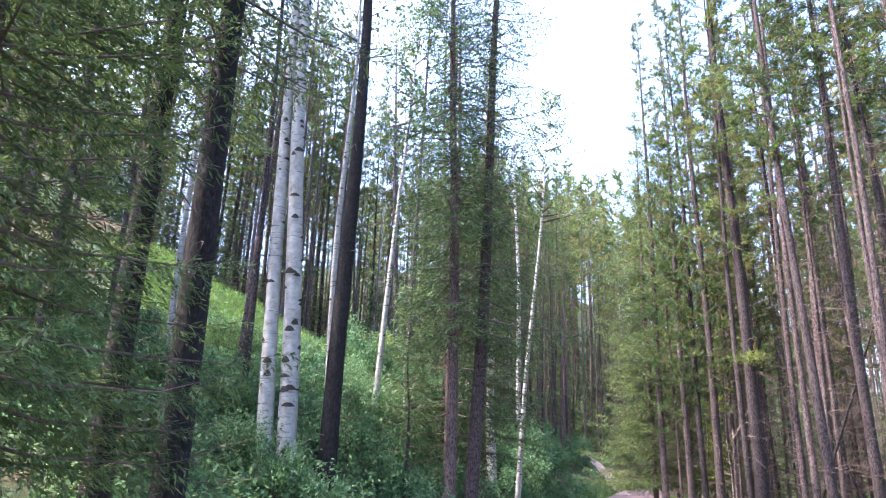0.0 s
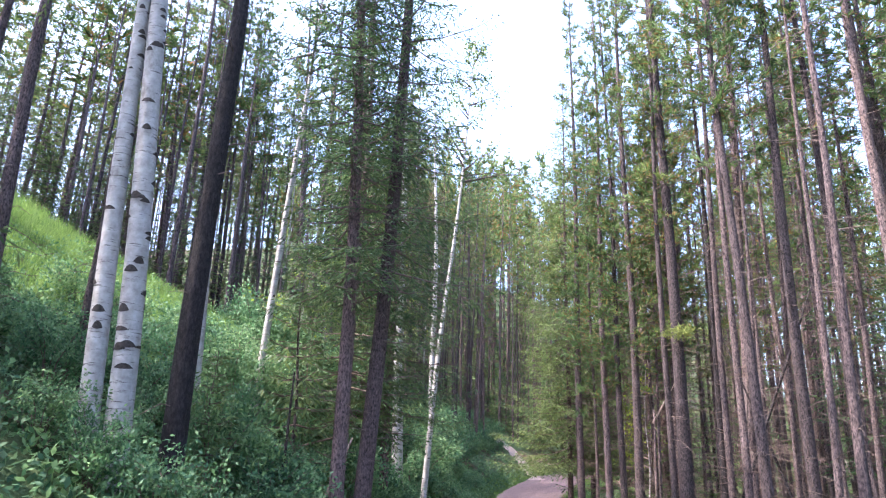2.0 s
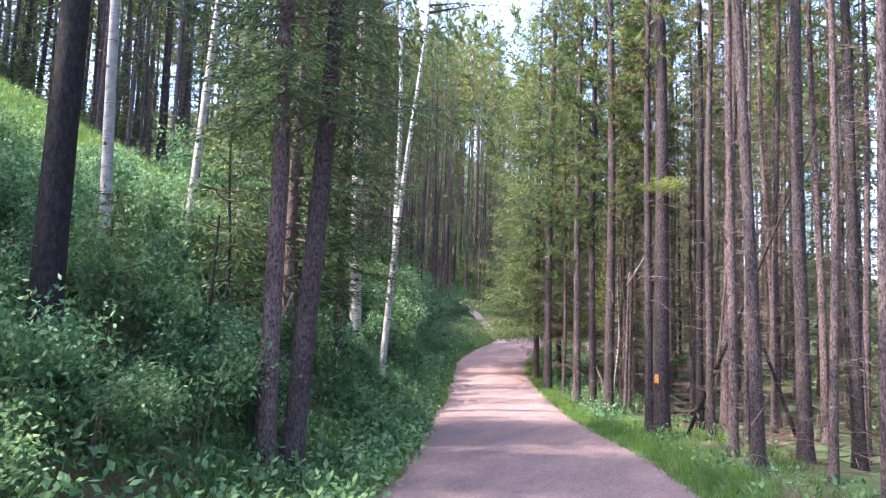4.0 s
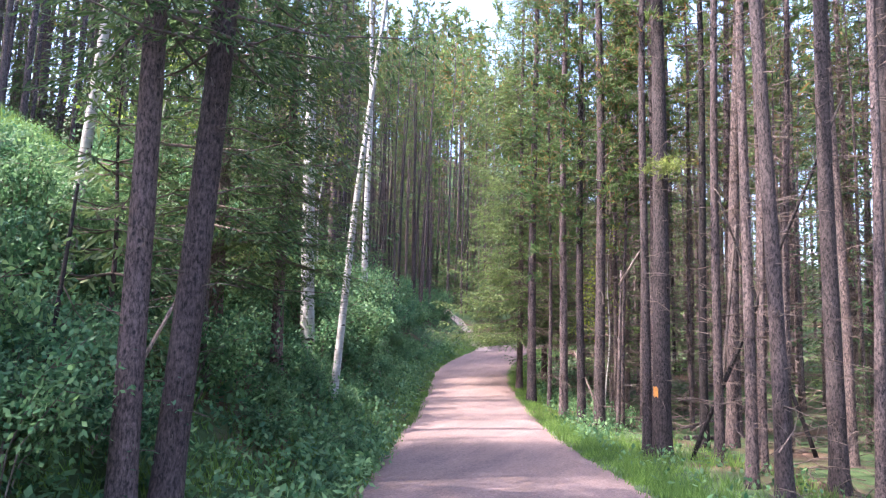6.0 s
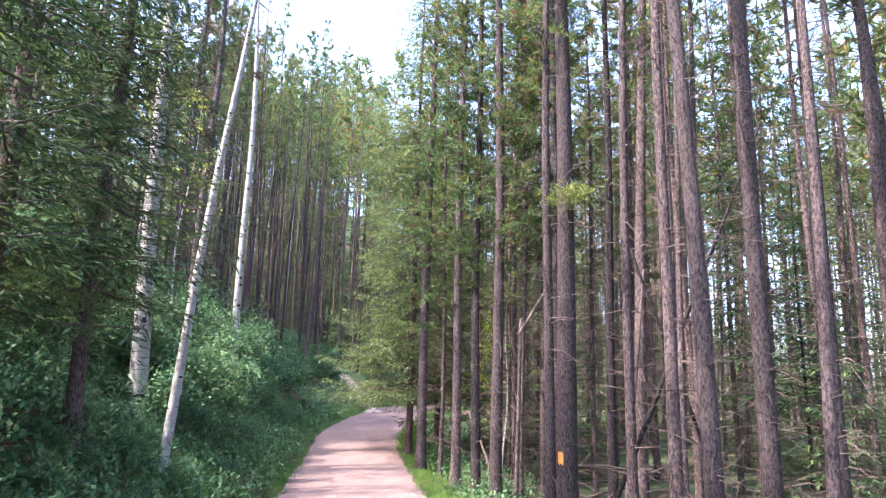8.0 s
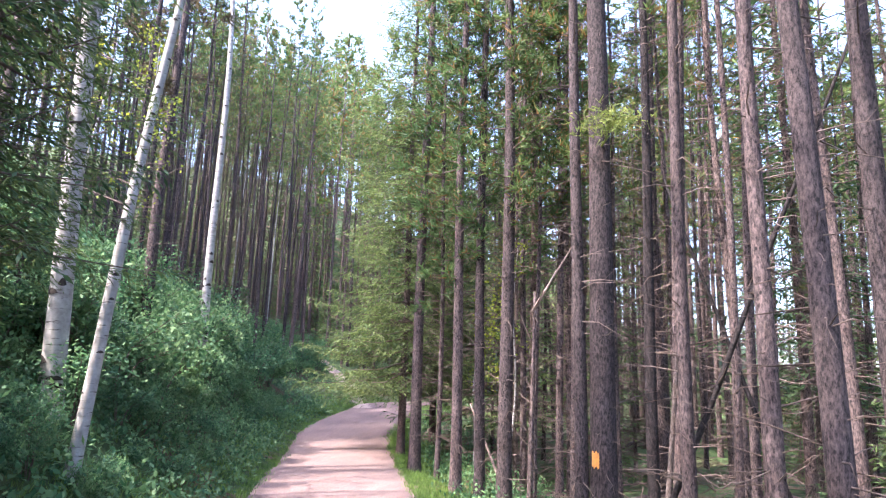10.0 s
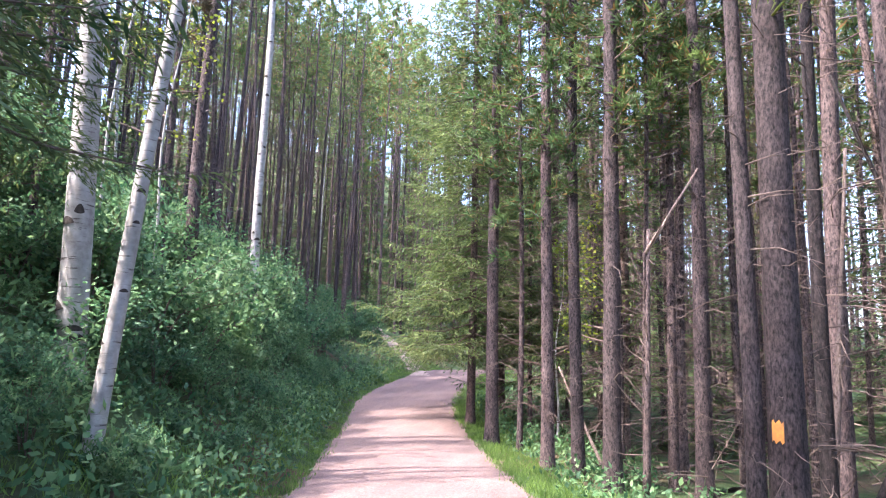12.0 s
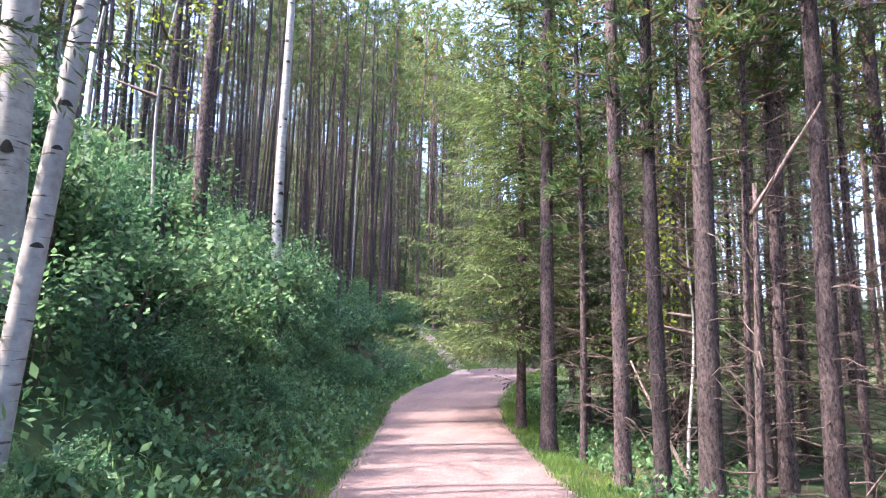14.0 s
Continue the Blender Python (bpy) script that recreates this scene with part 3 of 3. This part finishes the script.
# ---- forest filling both sides ----
rng = random.Random(41)
PINES = [pine_tree(random.Random(50 + k), 20, 0.08 + 0.011 * k, (0.01 * (k - 2), 0.008 * (1 - k)), crown=0.38 + 0.06 * k, limbs=36, twigs=90, sides=7, size=1.2, reach=1.5, twig_reach=1.2, dense=8, tuft=8) for k in range(5)]
POLES = [pine_tree(random.Random(170 + k), 19, 0.075 + 0.012 * k, (0.008 * (k - 1), 0.006), crown=0.3 + 0.05 * k, limbs=26, twigs=120, sides=7, size=1.3, reach=1.0, twig_reach=1.3, dense=8, tuft=8) for k in range(3)]
DRY = [pine_tree(random.Random(190 + k), 18, 0.07 + 0.015 * k, (0.012 * (k - 1), 0.01), crown=0.7, limbs=56, twigs=230, sides=7, size=0.75, reach=1.1, leaf=OLIVE_LEAF, twig_reach=1.3, dense=9, tuft=7) for k in range(3)]
SPRUCES = [spruce_tree(random.Random(60 + k), 18, 0.11, 2.2, 0.5 + 0.8 * k, 32, 0.75) for k in range(3)]
ASPENS = [aspen_tree(random.Random(70 + k), 16, 0.07, (0.02 * k, 0.03), scars=0, leaves=50, size=1.4) for k in range(2)]
TRAIL = [(-7.6, 38.4), (-8.3, 39.8), (-9.12, 41.35), (-10.42, 43.44), (-11.39, 44.41), (-12.23, 45.1), (-13.2, 46.0), (-15.5, 48.5)]
TRAIL_LINE = smooth_line(TRAIL, 0.4)


def near_trail(x, y, gap):
    return float(((TRAIL_LINE[:, 0] - x) ** 2 + (TRAIL_LINE[:, 1] - y) ** 2).min()) < gap * gap


placed = [(o.location.x, o.location.y) for o in scene.collection.objects if o.parent is None and o.type == "EMPTY"]
used = set()


def free(x, y, gap):
    return all((x - a) ** 2 + (y - b) ** 2 > gap * gap for a, b in placed)


# gaps in the trees through which the sun comes in: foot of the beam, half its width, its length
GLADES = [(-3.3, 28.9, 2.8, 24), (-2.6, 24.0, 1.4, 18), (0.6, 20.6, 1.6, 16), (-9.5, 13.5, 3.6, 18), (-3.4, 13.0, 2.0, 23), (-4.2, 17.2, 1.7, 22)]
MEADOW = (-9.8, 13.6, 4.4)


def glade(x, y):
    for px, py, wide, far in GLADES:
        s = (px - x) * 0.79 + (py - y) * 0.61
        if 1.5 < s < far and abs((x - px) * 0.61 - (y - py) * 0.79) < wide:
            return True
    return in_meadow(x, y)


def in_meadow(x, y):
    """The open grassy part of the slope."""
    return (x - MEADOW[0]) ** 2 + (y - MEADOW[1]) ** 2 < MEADOW[2] ** 2


def plant(kinds, x, y, scale, tall):
    k = rng.choice(kinds)
    placed.append((x, y))
    if k.name not in used:
        used.add(k.name)
        return put(k, x, y, rng.uniform(0, 6.28), scale, tall=tall)
    return copy_at(k, x, y, rng.uniform(0, 6.28), scale, tall=tall, tilt=(rng.gauss(0, 0.018), rng.gauss(0, 0.018)))


def grow(count, box, lo, hi, kinds, weights, gap, size=(0.75, 1.15)):
    done = 0
    for _ in range(count * 30):
        if done >= count:
            break
        x, y = rng.uniform(box[0], box[1]), rng.uniform(box[2], box[3])
        d = float(side(x, y)[0][0])
        if not lo < d < hi or not free(x, y, gap) or glade(x, y) or near_trail(x, y, 1.3):
            continue
        s = rng.uniform(*size)
        plant(rng.choices(kinds, weights)[0], x, y, s, s * rng.uniform(0.9, 1.15))
        done += 1


grow(16, (-4, 22, 12, 44), 3.2, 6, (POLES, DRY), (4, 1), 0.9)
grow(58, (-4, 22, 12, 44), 5, 12.5, (PINES, POLES, DRY, SPRUCES), (3, 5, 4, 0.6), 0.8)
grow(10, (3, 14, -8, 14), 3.2, 9, (PINES, SPRUCES), (5, 1), 1.4)
grow(105, (-26, -5, 16, 50), -13, -4.2, (POLES, PINES, DRY, ASPENS), (11, 2, 2, 1), 0.75, (0.65, 0.95))
grow(26, (-24, -9, 15, 32), -20, -9, (PINES, POLES), (3, 1), 1.0, (0.95, 1.15))
grow(56, (-24, -4, 2, 24), -16, -6.5, (POLES, PINES, SPRUCES, ASPENS), (6, 3, 0.6, 1), 0.9, (0.65, 0.95))
grow(12, (-12, 4, -22, -4), -12, -4, (PINES, SPRUCES), (3, 1), 2.0)
grow(10, (6, 20, -22, -4), 4, 12, (PINES,), (1,), 2.0)
grow(14, (-3, 14, 24, 44), 5, 13, (SPRUCES, DRY), (1, 3), 1.0, (0.6, 1.05))
grow(8, (-22, -7, 16, 50), -17, -8, (SPRUCES,), (1,), 1.2, (0.4, 0.9))
# young spruces under the poles
YOUNG = [spruce_tree(random.Random(160 + k), 3.2, 0.03, 0.85, 0.15, 14, 1.2, label="young green spruce under the tall pines") for k in range(2)]
grow(30, (-3, 20, 14, 42), 4.5, 14, (YOUNG,), (1,), 0.7, (0.35, 1.2))
grow(50, (-22, -2, 8, 52), -17, -4.5, (YOUNG,), (1,), 0.8, (0.5, 1.4))

grow(26, (-27, -13, 6, 28), -24, -11, (YOUNG,), (1,), 0.8, (1.0, 1.9))

# woods beyond, too many to count: one joined mass of whole trees
rng = random.Random(44)
FAR_PARTS = []
for k in range(5):
    if k < 3:
        t = pine_tree(random.Random(150 + k), 20, 0.09 + 0.012 * k, (0.01 * (k - 1), 0.006), crown=0.32 + 0.1 * k, limbs=28, twigs=36, sides=5, size=2.9, reach=1.7, twig_reach=1.3, dense=4, tuft=5)
    else:
        t = spruce_tree(random.Random(155 + k), 18, 0.11, 2.3, 0.3, 30, 0.32)
    vs, fs, ms = [], [], []
    for c in t.children:
        slot = {"trunk": 0, "dead_wood": 1, "limb_wood": 1}.get(c.name.split(".")[0], 2 if k < 3 else 3)
        off = len(vs)
        vs += [tuple(v.co) for v in c.data.vertices]
        fs += [tuple(n + off for n in p.vertices) for p in c.data.polygons]
        ms += [slot] * len(c.data.polygons)
        bpy.data.objects.remove(c)
    bpy.data.objects.remove(t)
    FAR_PARTS.append((np.array(vs), fs, ms))
FV, FF, FM, base, far_spots = [], [], [], 0, []
for box, lo, hi, count in (((4, 30, 14, 60), 9.5, 26, 50), ((-40, -15, 4, 34), -40, -15, 70), ((-2, 40, 10, 70), 10, 40, 190), ((10, 70, 10, 110), 30, 70, 70), ((-62, -8, 2, 110), -62, -12, 270), ((-34, 10, 48, 85), -34, 30, 220), ((-48, -12, -24, 34), -48, -17, 100), ((8, 40, -24, 16), 10, 40, 24)):
    done = 0
    for _ in range(count * 20):
        if done >= count:
            break
        x, y = rng.uniform(box[0], box[1]), rng.uniform(box[2], box[3])
        if not lo < float(side(x, y)[0][0]) < hi or glade(x, y) or any((x - a) ** 2 + (y - c) ** 2 < 2.0 for a, c in far_spots):
            continue
        far_spots.append((x, y))
        vs, fs, ms = FAR_PARTS[rng.choices(range(5), (4, 4, 4, 1.5, 1.5))[0]]
        a, sc, tl = rng.uniform(0, 6.28), rng.uniform(0.8, 1.2), rng.uniform(0.75, 1.15) * (0.8 if hi < 0 else 1)
        c, sn = math.cos(a) * sc, math.sin(a) * sc
        w = np.stack([vs[:, 0] * c - vs[:, 1] * sn + vs[:, 2] * rng.gauss(0, 0.015) + x, vs[:, 0] * sn + vs[:, 1] * c + y, vs[:, 2] * tl + land1(x, y) - 0.05], 1)
        FV.append(w)
        FF += [tuple(n + base for n in f) for f in fs]
        FM += ms
        base += len(vs)
        done += 1
woods = mesh_object("woodland", np.concatenate(FV), FF, [PINE_BARK, TWIG, PINE_LEAF, SPRUCE_LEAF], slots=FM)
tagged(woods, "dense pine and spruce woods on the slopes beyond", "woods", kind="stuff")

# ---- shrubs over the bank ----
SHRUBS = [shrub(random.Random(80 + k), 0.75 + 0.1 * k, 1.0 + 0.2 * k, 2500, size=0.82) for k in range(4)]
rng = random.Random(90)
first = set()


def plant_shrub(kinds, x, y, s):
    k = rng.choice(kinds)
    if k.name not in first:
        first.add(k.name)
        return put(k, x, y, rng.uniform(0, 6.28), s)
    return copy_at(k, x, y, rng.uniform(0, 6.28), s, tall=s * rng.uniform(0.8, 1.2))


spots = []
for _ in range(6000):
    if len(spots) >= 295:
        break
    x, y = rng.uniform(-16, 4), rng.uniform(4, 44)
    d = -float(side(x, y)[0][0])
    if (y < 6 and d < 5.5) or (y > 33.5 and d < 4.2) or near_trail(x, y, 1.6) or (in_meadow(x, y) and rng.random() < 0.75):
        continue
    if not (2.45 + (0.9 if y < 12 else 0) if y < 14 else 2.15) < d < 10 or rng.random() < (d - 4.5) / 8:
        continue
    if all((x - a) ** 2 + (y - b) ** 2 > 0.34 for a, b in spots):
        spots.append((x, y))
        plant_shrub(SHRUBS, x, y, rng.uniform(0.35, 0.55) if (13 < y < 17.3 and d < 5.6) or d < 2.8 else rng.uniform(0.55, 0.9) if d < 3.3 or y < 8.5 else rng.uniform(0.65, 1.0) if y < 15 else rng.uniform(0.8, 1.5))

# ---- grass along the path and on the open bank ----
rng = random.Random(95)
gb = Build()


def tuft(x, y, size, count):
    z = land1(x, y)
    for _ in range(count):
        p = Vector((x + rng.gauss(0, 0.07), y + rng.gauss(0, 0.07), z - 0.02))
        d = (Vector((0, 0, 1)) + rand_dir(rng) * 0.55).normalized()
        gb.needle(p, d, size * rng.uniform(0.5, 1.2), 0.016, rand_dir(rng))


for i in range(0, len(fine_line) - 1):
    p, q = fine_line[i], fine_line[i + 1]
    if not 6 < p[1] < 44:
        continue
    n = np.array((q[1] - p[1], p[0] - q[0])) / np.linalg.norm(q - p)
    for sgn in (-1, 1):
        for _ in range(16):
            off = half_width(p[1]) - 0.1 + abs(rng.gauss(0, 0.55))
            e = p + n * sgn * off + np.array((rng.uniform(-0.1, 0.1), rng.uniform(-0.1, 0.1)))
            tuft(e[0], e[1], 0.1 + 0.12 * min(1, off - half_width(p[1]) + 0.2), 9)
for _ in range(2600):
    x, y = rng.uniform(-4, 9), rng.uniform(4, 21)
    d = float(side(x, y)[0][0])
    w = float(half_width(y))
    if (w < d < 4.6 and y > 8) or (-w - 2.2 < d < -w and y < 13):
        tuft(x, y, rng.uniform(0.16, 0.34), 14)
for _ in range(5200):
    a, r = rng.uniform(0, 6.28), MEADOW[2] * math.sqrt(rng.random()) * 1.1
    tuft(MEADOW[0] + r * math.cos(a), MEADOW[1] + r * math.sin(a), rng.uniform(0.25, 0.5), 9)
tagged(gb.into("grass", GRASS_LEAF), "fresh green grass along the path's edges", "grass", kind="stuff")

# low leafy cover on the bank and under the trees
rng = random.Random(97)
lc = Build()
for k in range(26000):
    x, y = (rng.uniform(-15, 12), rng.uniform(2, 44)) if k < 11000 else (rng.uniform(-8, 2), rng.uniform(3, 15)) if k < 15000 else (rng.uniform(-9, 1), rng.uniform(12, 36))
    d = float(side(x, y)[0][0])
    if not (-12 < d < -1.75 or (2.1 < d < 4.5 and rng.random() < 0.4)):
        continue
    if near_trail(x, y, 0.75):
        continue
    z = land1(x, y)
    hgt = rng.uniform(0.1, 0.45)
    for _k in range(7):
        p = Vector((x + rng.gauss(0, 0.12), y + rng.gauss(0, 0.12), z + hgt * rng.uniform(0.3, 1)))
        lc.blade(p, (rand_dir(rng) + Vector((0, 0, 0.2))).normalized(), rng.uniform(0.07, 0.13), rng.uniform(0.04, 0.07), (Vector((0, 0, 1)) + rand_dir(rng) * 0.6).normalized())
tagged(lc.into("undergrowth", SHRUB_LEAF), "low leafy undergrowth covering the forest floor", "undergrowth", kind="stuff")

# ---- small trail climbing off the bend ----
trail = smooth_line(TRAIL, 0.25)
verts, faces = [], []
for i, p in enumerate(trail):
    q = trail[min(i + 1, len(trail) - 1)] - trail[max(i - 1, 0)]
    n = np.array((q[1], -q[0])) / np.linalg.norm(q)
    for k in range(7):
        e = p + n * (k / 3 - 1) * (0.5 + 0.1 * math.sin(i * 0.9))
        verts.append((e[0], e[1], land1(e[0], e[1]) + 0.035 - 0.03 * abs(k / 3 - 1)))
faces = [(i * 7 + k, i * 7 + k + 1, i * 7 + k + 8, i * 7 + k + 7) for i in range(len(trail) - 1) for k in range(6)]
tagged(mesh_object("trail", verts, faces, SAND), "narrow bare-soil trail climbing the bank", "trail", kind="structure")

# ---- fallen and leaning dead wood ----


def pole(a, b, r, label, mat=None, name="dead_tree", twigs=8):
    t = thing(name, label, "dead tree", "dead wood")
    a, b = Vector(a), Vector(b)
    t.location = a
    bd = Build()
    n = 8
    pts = [(b - a) * (k / n) + Vector((0, 0, 0.02 * math.sin(k * 1.7))) * (b - a).length * 0.2 for k in range(n + 1)]
    bd.tube(pts, [r * (1 - 0.6 * k / n) for k in range(n + 1)], 8, True)
    bd.into("trunk", mat or GREY_WOOD, t)
    rg = random.Random(int(a.x * 100 + a.y * 10))
    for _ in range(twigs):
        q = pts[0].lerp(pts[-1], rg.uniform(0.15, 0.95))
        d = rand_dir(rg)
        br = Build()
        ln = rg.uniform(0.25, 0.8)
        br.tube([q, q + d * ln * 0.6, q + d * ln + Vector((0, 0, 0.1 * ln))], [r * 0.22, r * 0.15, 0.003], 4)
        br.into("branch", TWIG, t)
    return t


LEAN = "dead leaning pole propped among standing pines"
pole((2.6, 19.1, -0.35), (5.25, 18.5, 6.3), 0.045, LEAN, DARK_BARK)
pole((4.95, 20.6, -0.3), (3.2, 20.7, 5.2), 0.045, LEAN, DARK_BARK)
pole((3.1, 21.5, -0.35), (3.6, 21.8, 4.6), 0.05, LEAN)
pole((0.95, 22.3, -0.3), (1.05, 22.2, 3.65), 0.06, "broken grey dead trunk standing among pines", PINE_BARK, "dead_tree", 14)
pole((1.0, 22.2, 3.3), (1.75, 22.0, 4.5), 0.03, "pale broken limb caught on a dead trunk", GREY_WOOD, "broken_branch", 0)
pole((0.3, 24.5, -0.3), (-0.6, 24.9, 1.6), 0.035, LEAN)
pole((-1.95, 9.6, 0.35), (-1.55, 10.6, 2.5), 0.035, "pale dead stick leaning on a trunk", GREY_WOOD, "dead_stick", 2)
pole((-1.9, 9.4, 0.3), (-2.2, 9.9, 3.4), 0.035, "thin dark dead sapling beside the path", DARK_BARK, "dead_sapling", 10)
rg = random.Random(303)
for _ in range(38):
    x, y = rg.uniform(-1, 14), rg.uniform(15, 38)
    d = float(side(x, y)[0][0])
    if not 3.6 < d < 13:
        continue
    a, ln = rg.uniform(0, 6.28), rg.uniform(1.5, 4.5)
    x2, y2 = x + ln * math.cos(a), y + ln * math.sin(a)
    if float(side(x2, y2)[0][0]) < 3.0:
        continue
    up = rg.choice((0.1, 0.15, 0.5, 1.1))
    pole((x, y, land1(x, y) + 0.03), (x2, y2, land1(x2, y2) + up), rg.uniform(0.03, 0.075), "fallen dead log on the forest floor", rg.choice((GREY_WOOD, PINE_BARK)), "fallen_log", 5)

# ---- painted blaze on the big pine ----
bl = Build()
for k in range(7):
    a = radians(216 + k * 6)
    for z in (1.02, 1.1, 1.2):
        r = 0.173 * (1 - z / 23) ** 0.75 + 0.008
        bl.v.append(Vector((2.2 + r * math.cos(a), 18.9 + r * math.sin(a), z + 0.02 * math.sin(k * 2.1))))
for k in range(6):
    for m in range(2):
        bl.f.append((k * 3 + m, k * 3 + m + 1, k * 3 + m + 4, k * 3 + m + 3))
tagged(bl.into("trail_blaze", ORANGE), "orange painted trail blaze on a pine trunk", "trail marker")

# ---- lighter broadleaf saplings ----
YL = "slender sapling with bright yellow-green leaves"
for k, (x, y, h) in enumerate(((-6.9, 21.2, 6.5), (-7.3, 20.4, 7.5), (0.2, 25.2, 5.5), (-0.9, 27.0, 4.5), (-5.0, 13.5, 4.0))):
    put(aspen_tree(random.Random(400 + k), h, 0.03, (0.03, 0.02), crown=0.6, limbs=14, leaves=26, scars=0, reach=1.1, label=YL, leaf=YELLOW_LEAF, sides=6), x, y)

# ---- tangled dead brush under the pines ----
rng = random.Random(505)
br = Build()
for _ in range(1500):
    x, y = rng.uniform(-2, 15), rng.uniform(13, 38)
    d = float(side(x, y)[0][0])
    if not 3.4 < d < 13:
        continue
    p = Vector((x, y, land1(x, y) + rng.uniform(0, 0.9) ** 2))
    v = rand_dir(rng, 0.5) * rng.uniform(0.3, 1.1)
    e = p + v
    e.z = max(e.z, land1(x, y) + 0.02)
    br.tube([p, p.lerp(e, 0.5) + rand_dir(rng) * 0.06, e], [0.012, 0.009, 0.003], 3)
    for _k in range(2):
        q = p.lerp(e, rng.random())
        br.tube([q, q + rand_dir(rng) * rng.uniform(0.1, 0.4)], [0.006, 0.002], 3)
tagged(br.into("brushwood", TWIG), "tangle of dead grey-brown branches under the pines", "brushwood", kind="stuff")
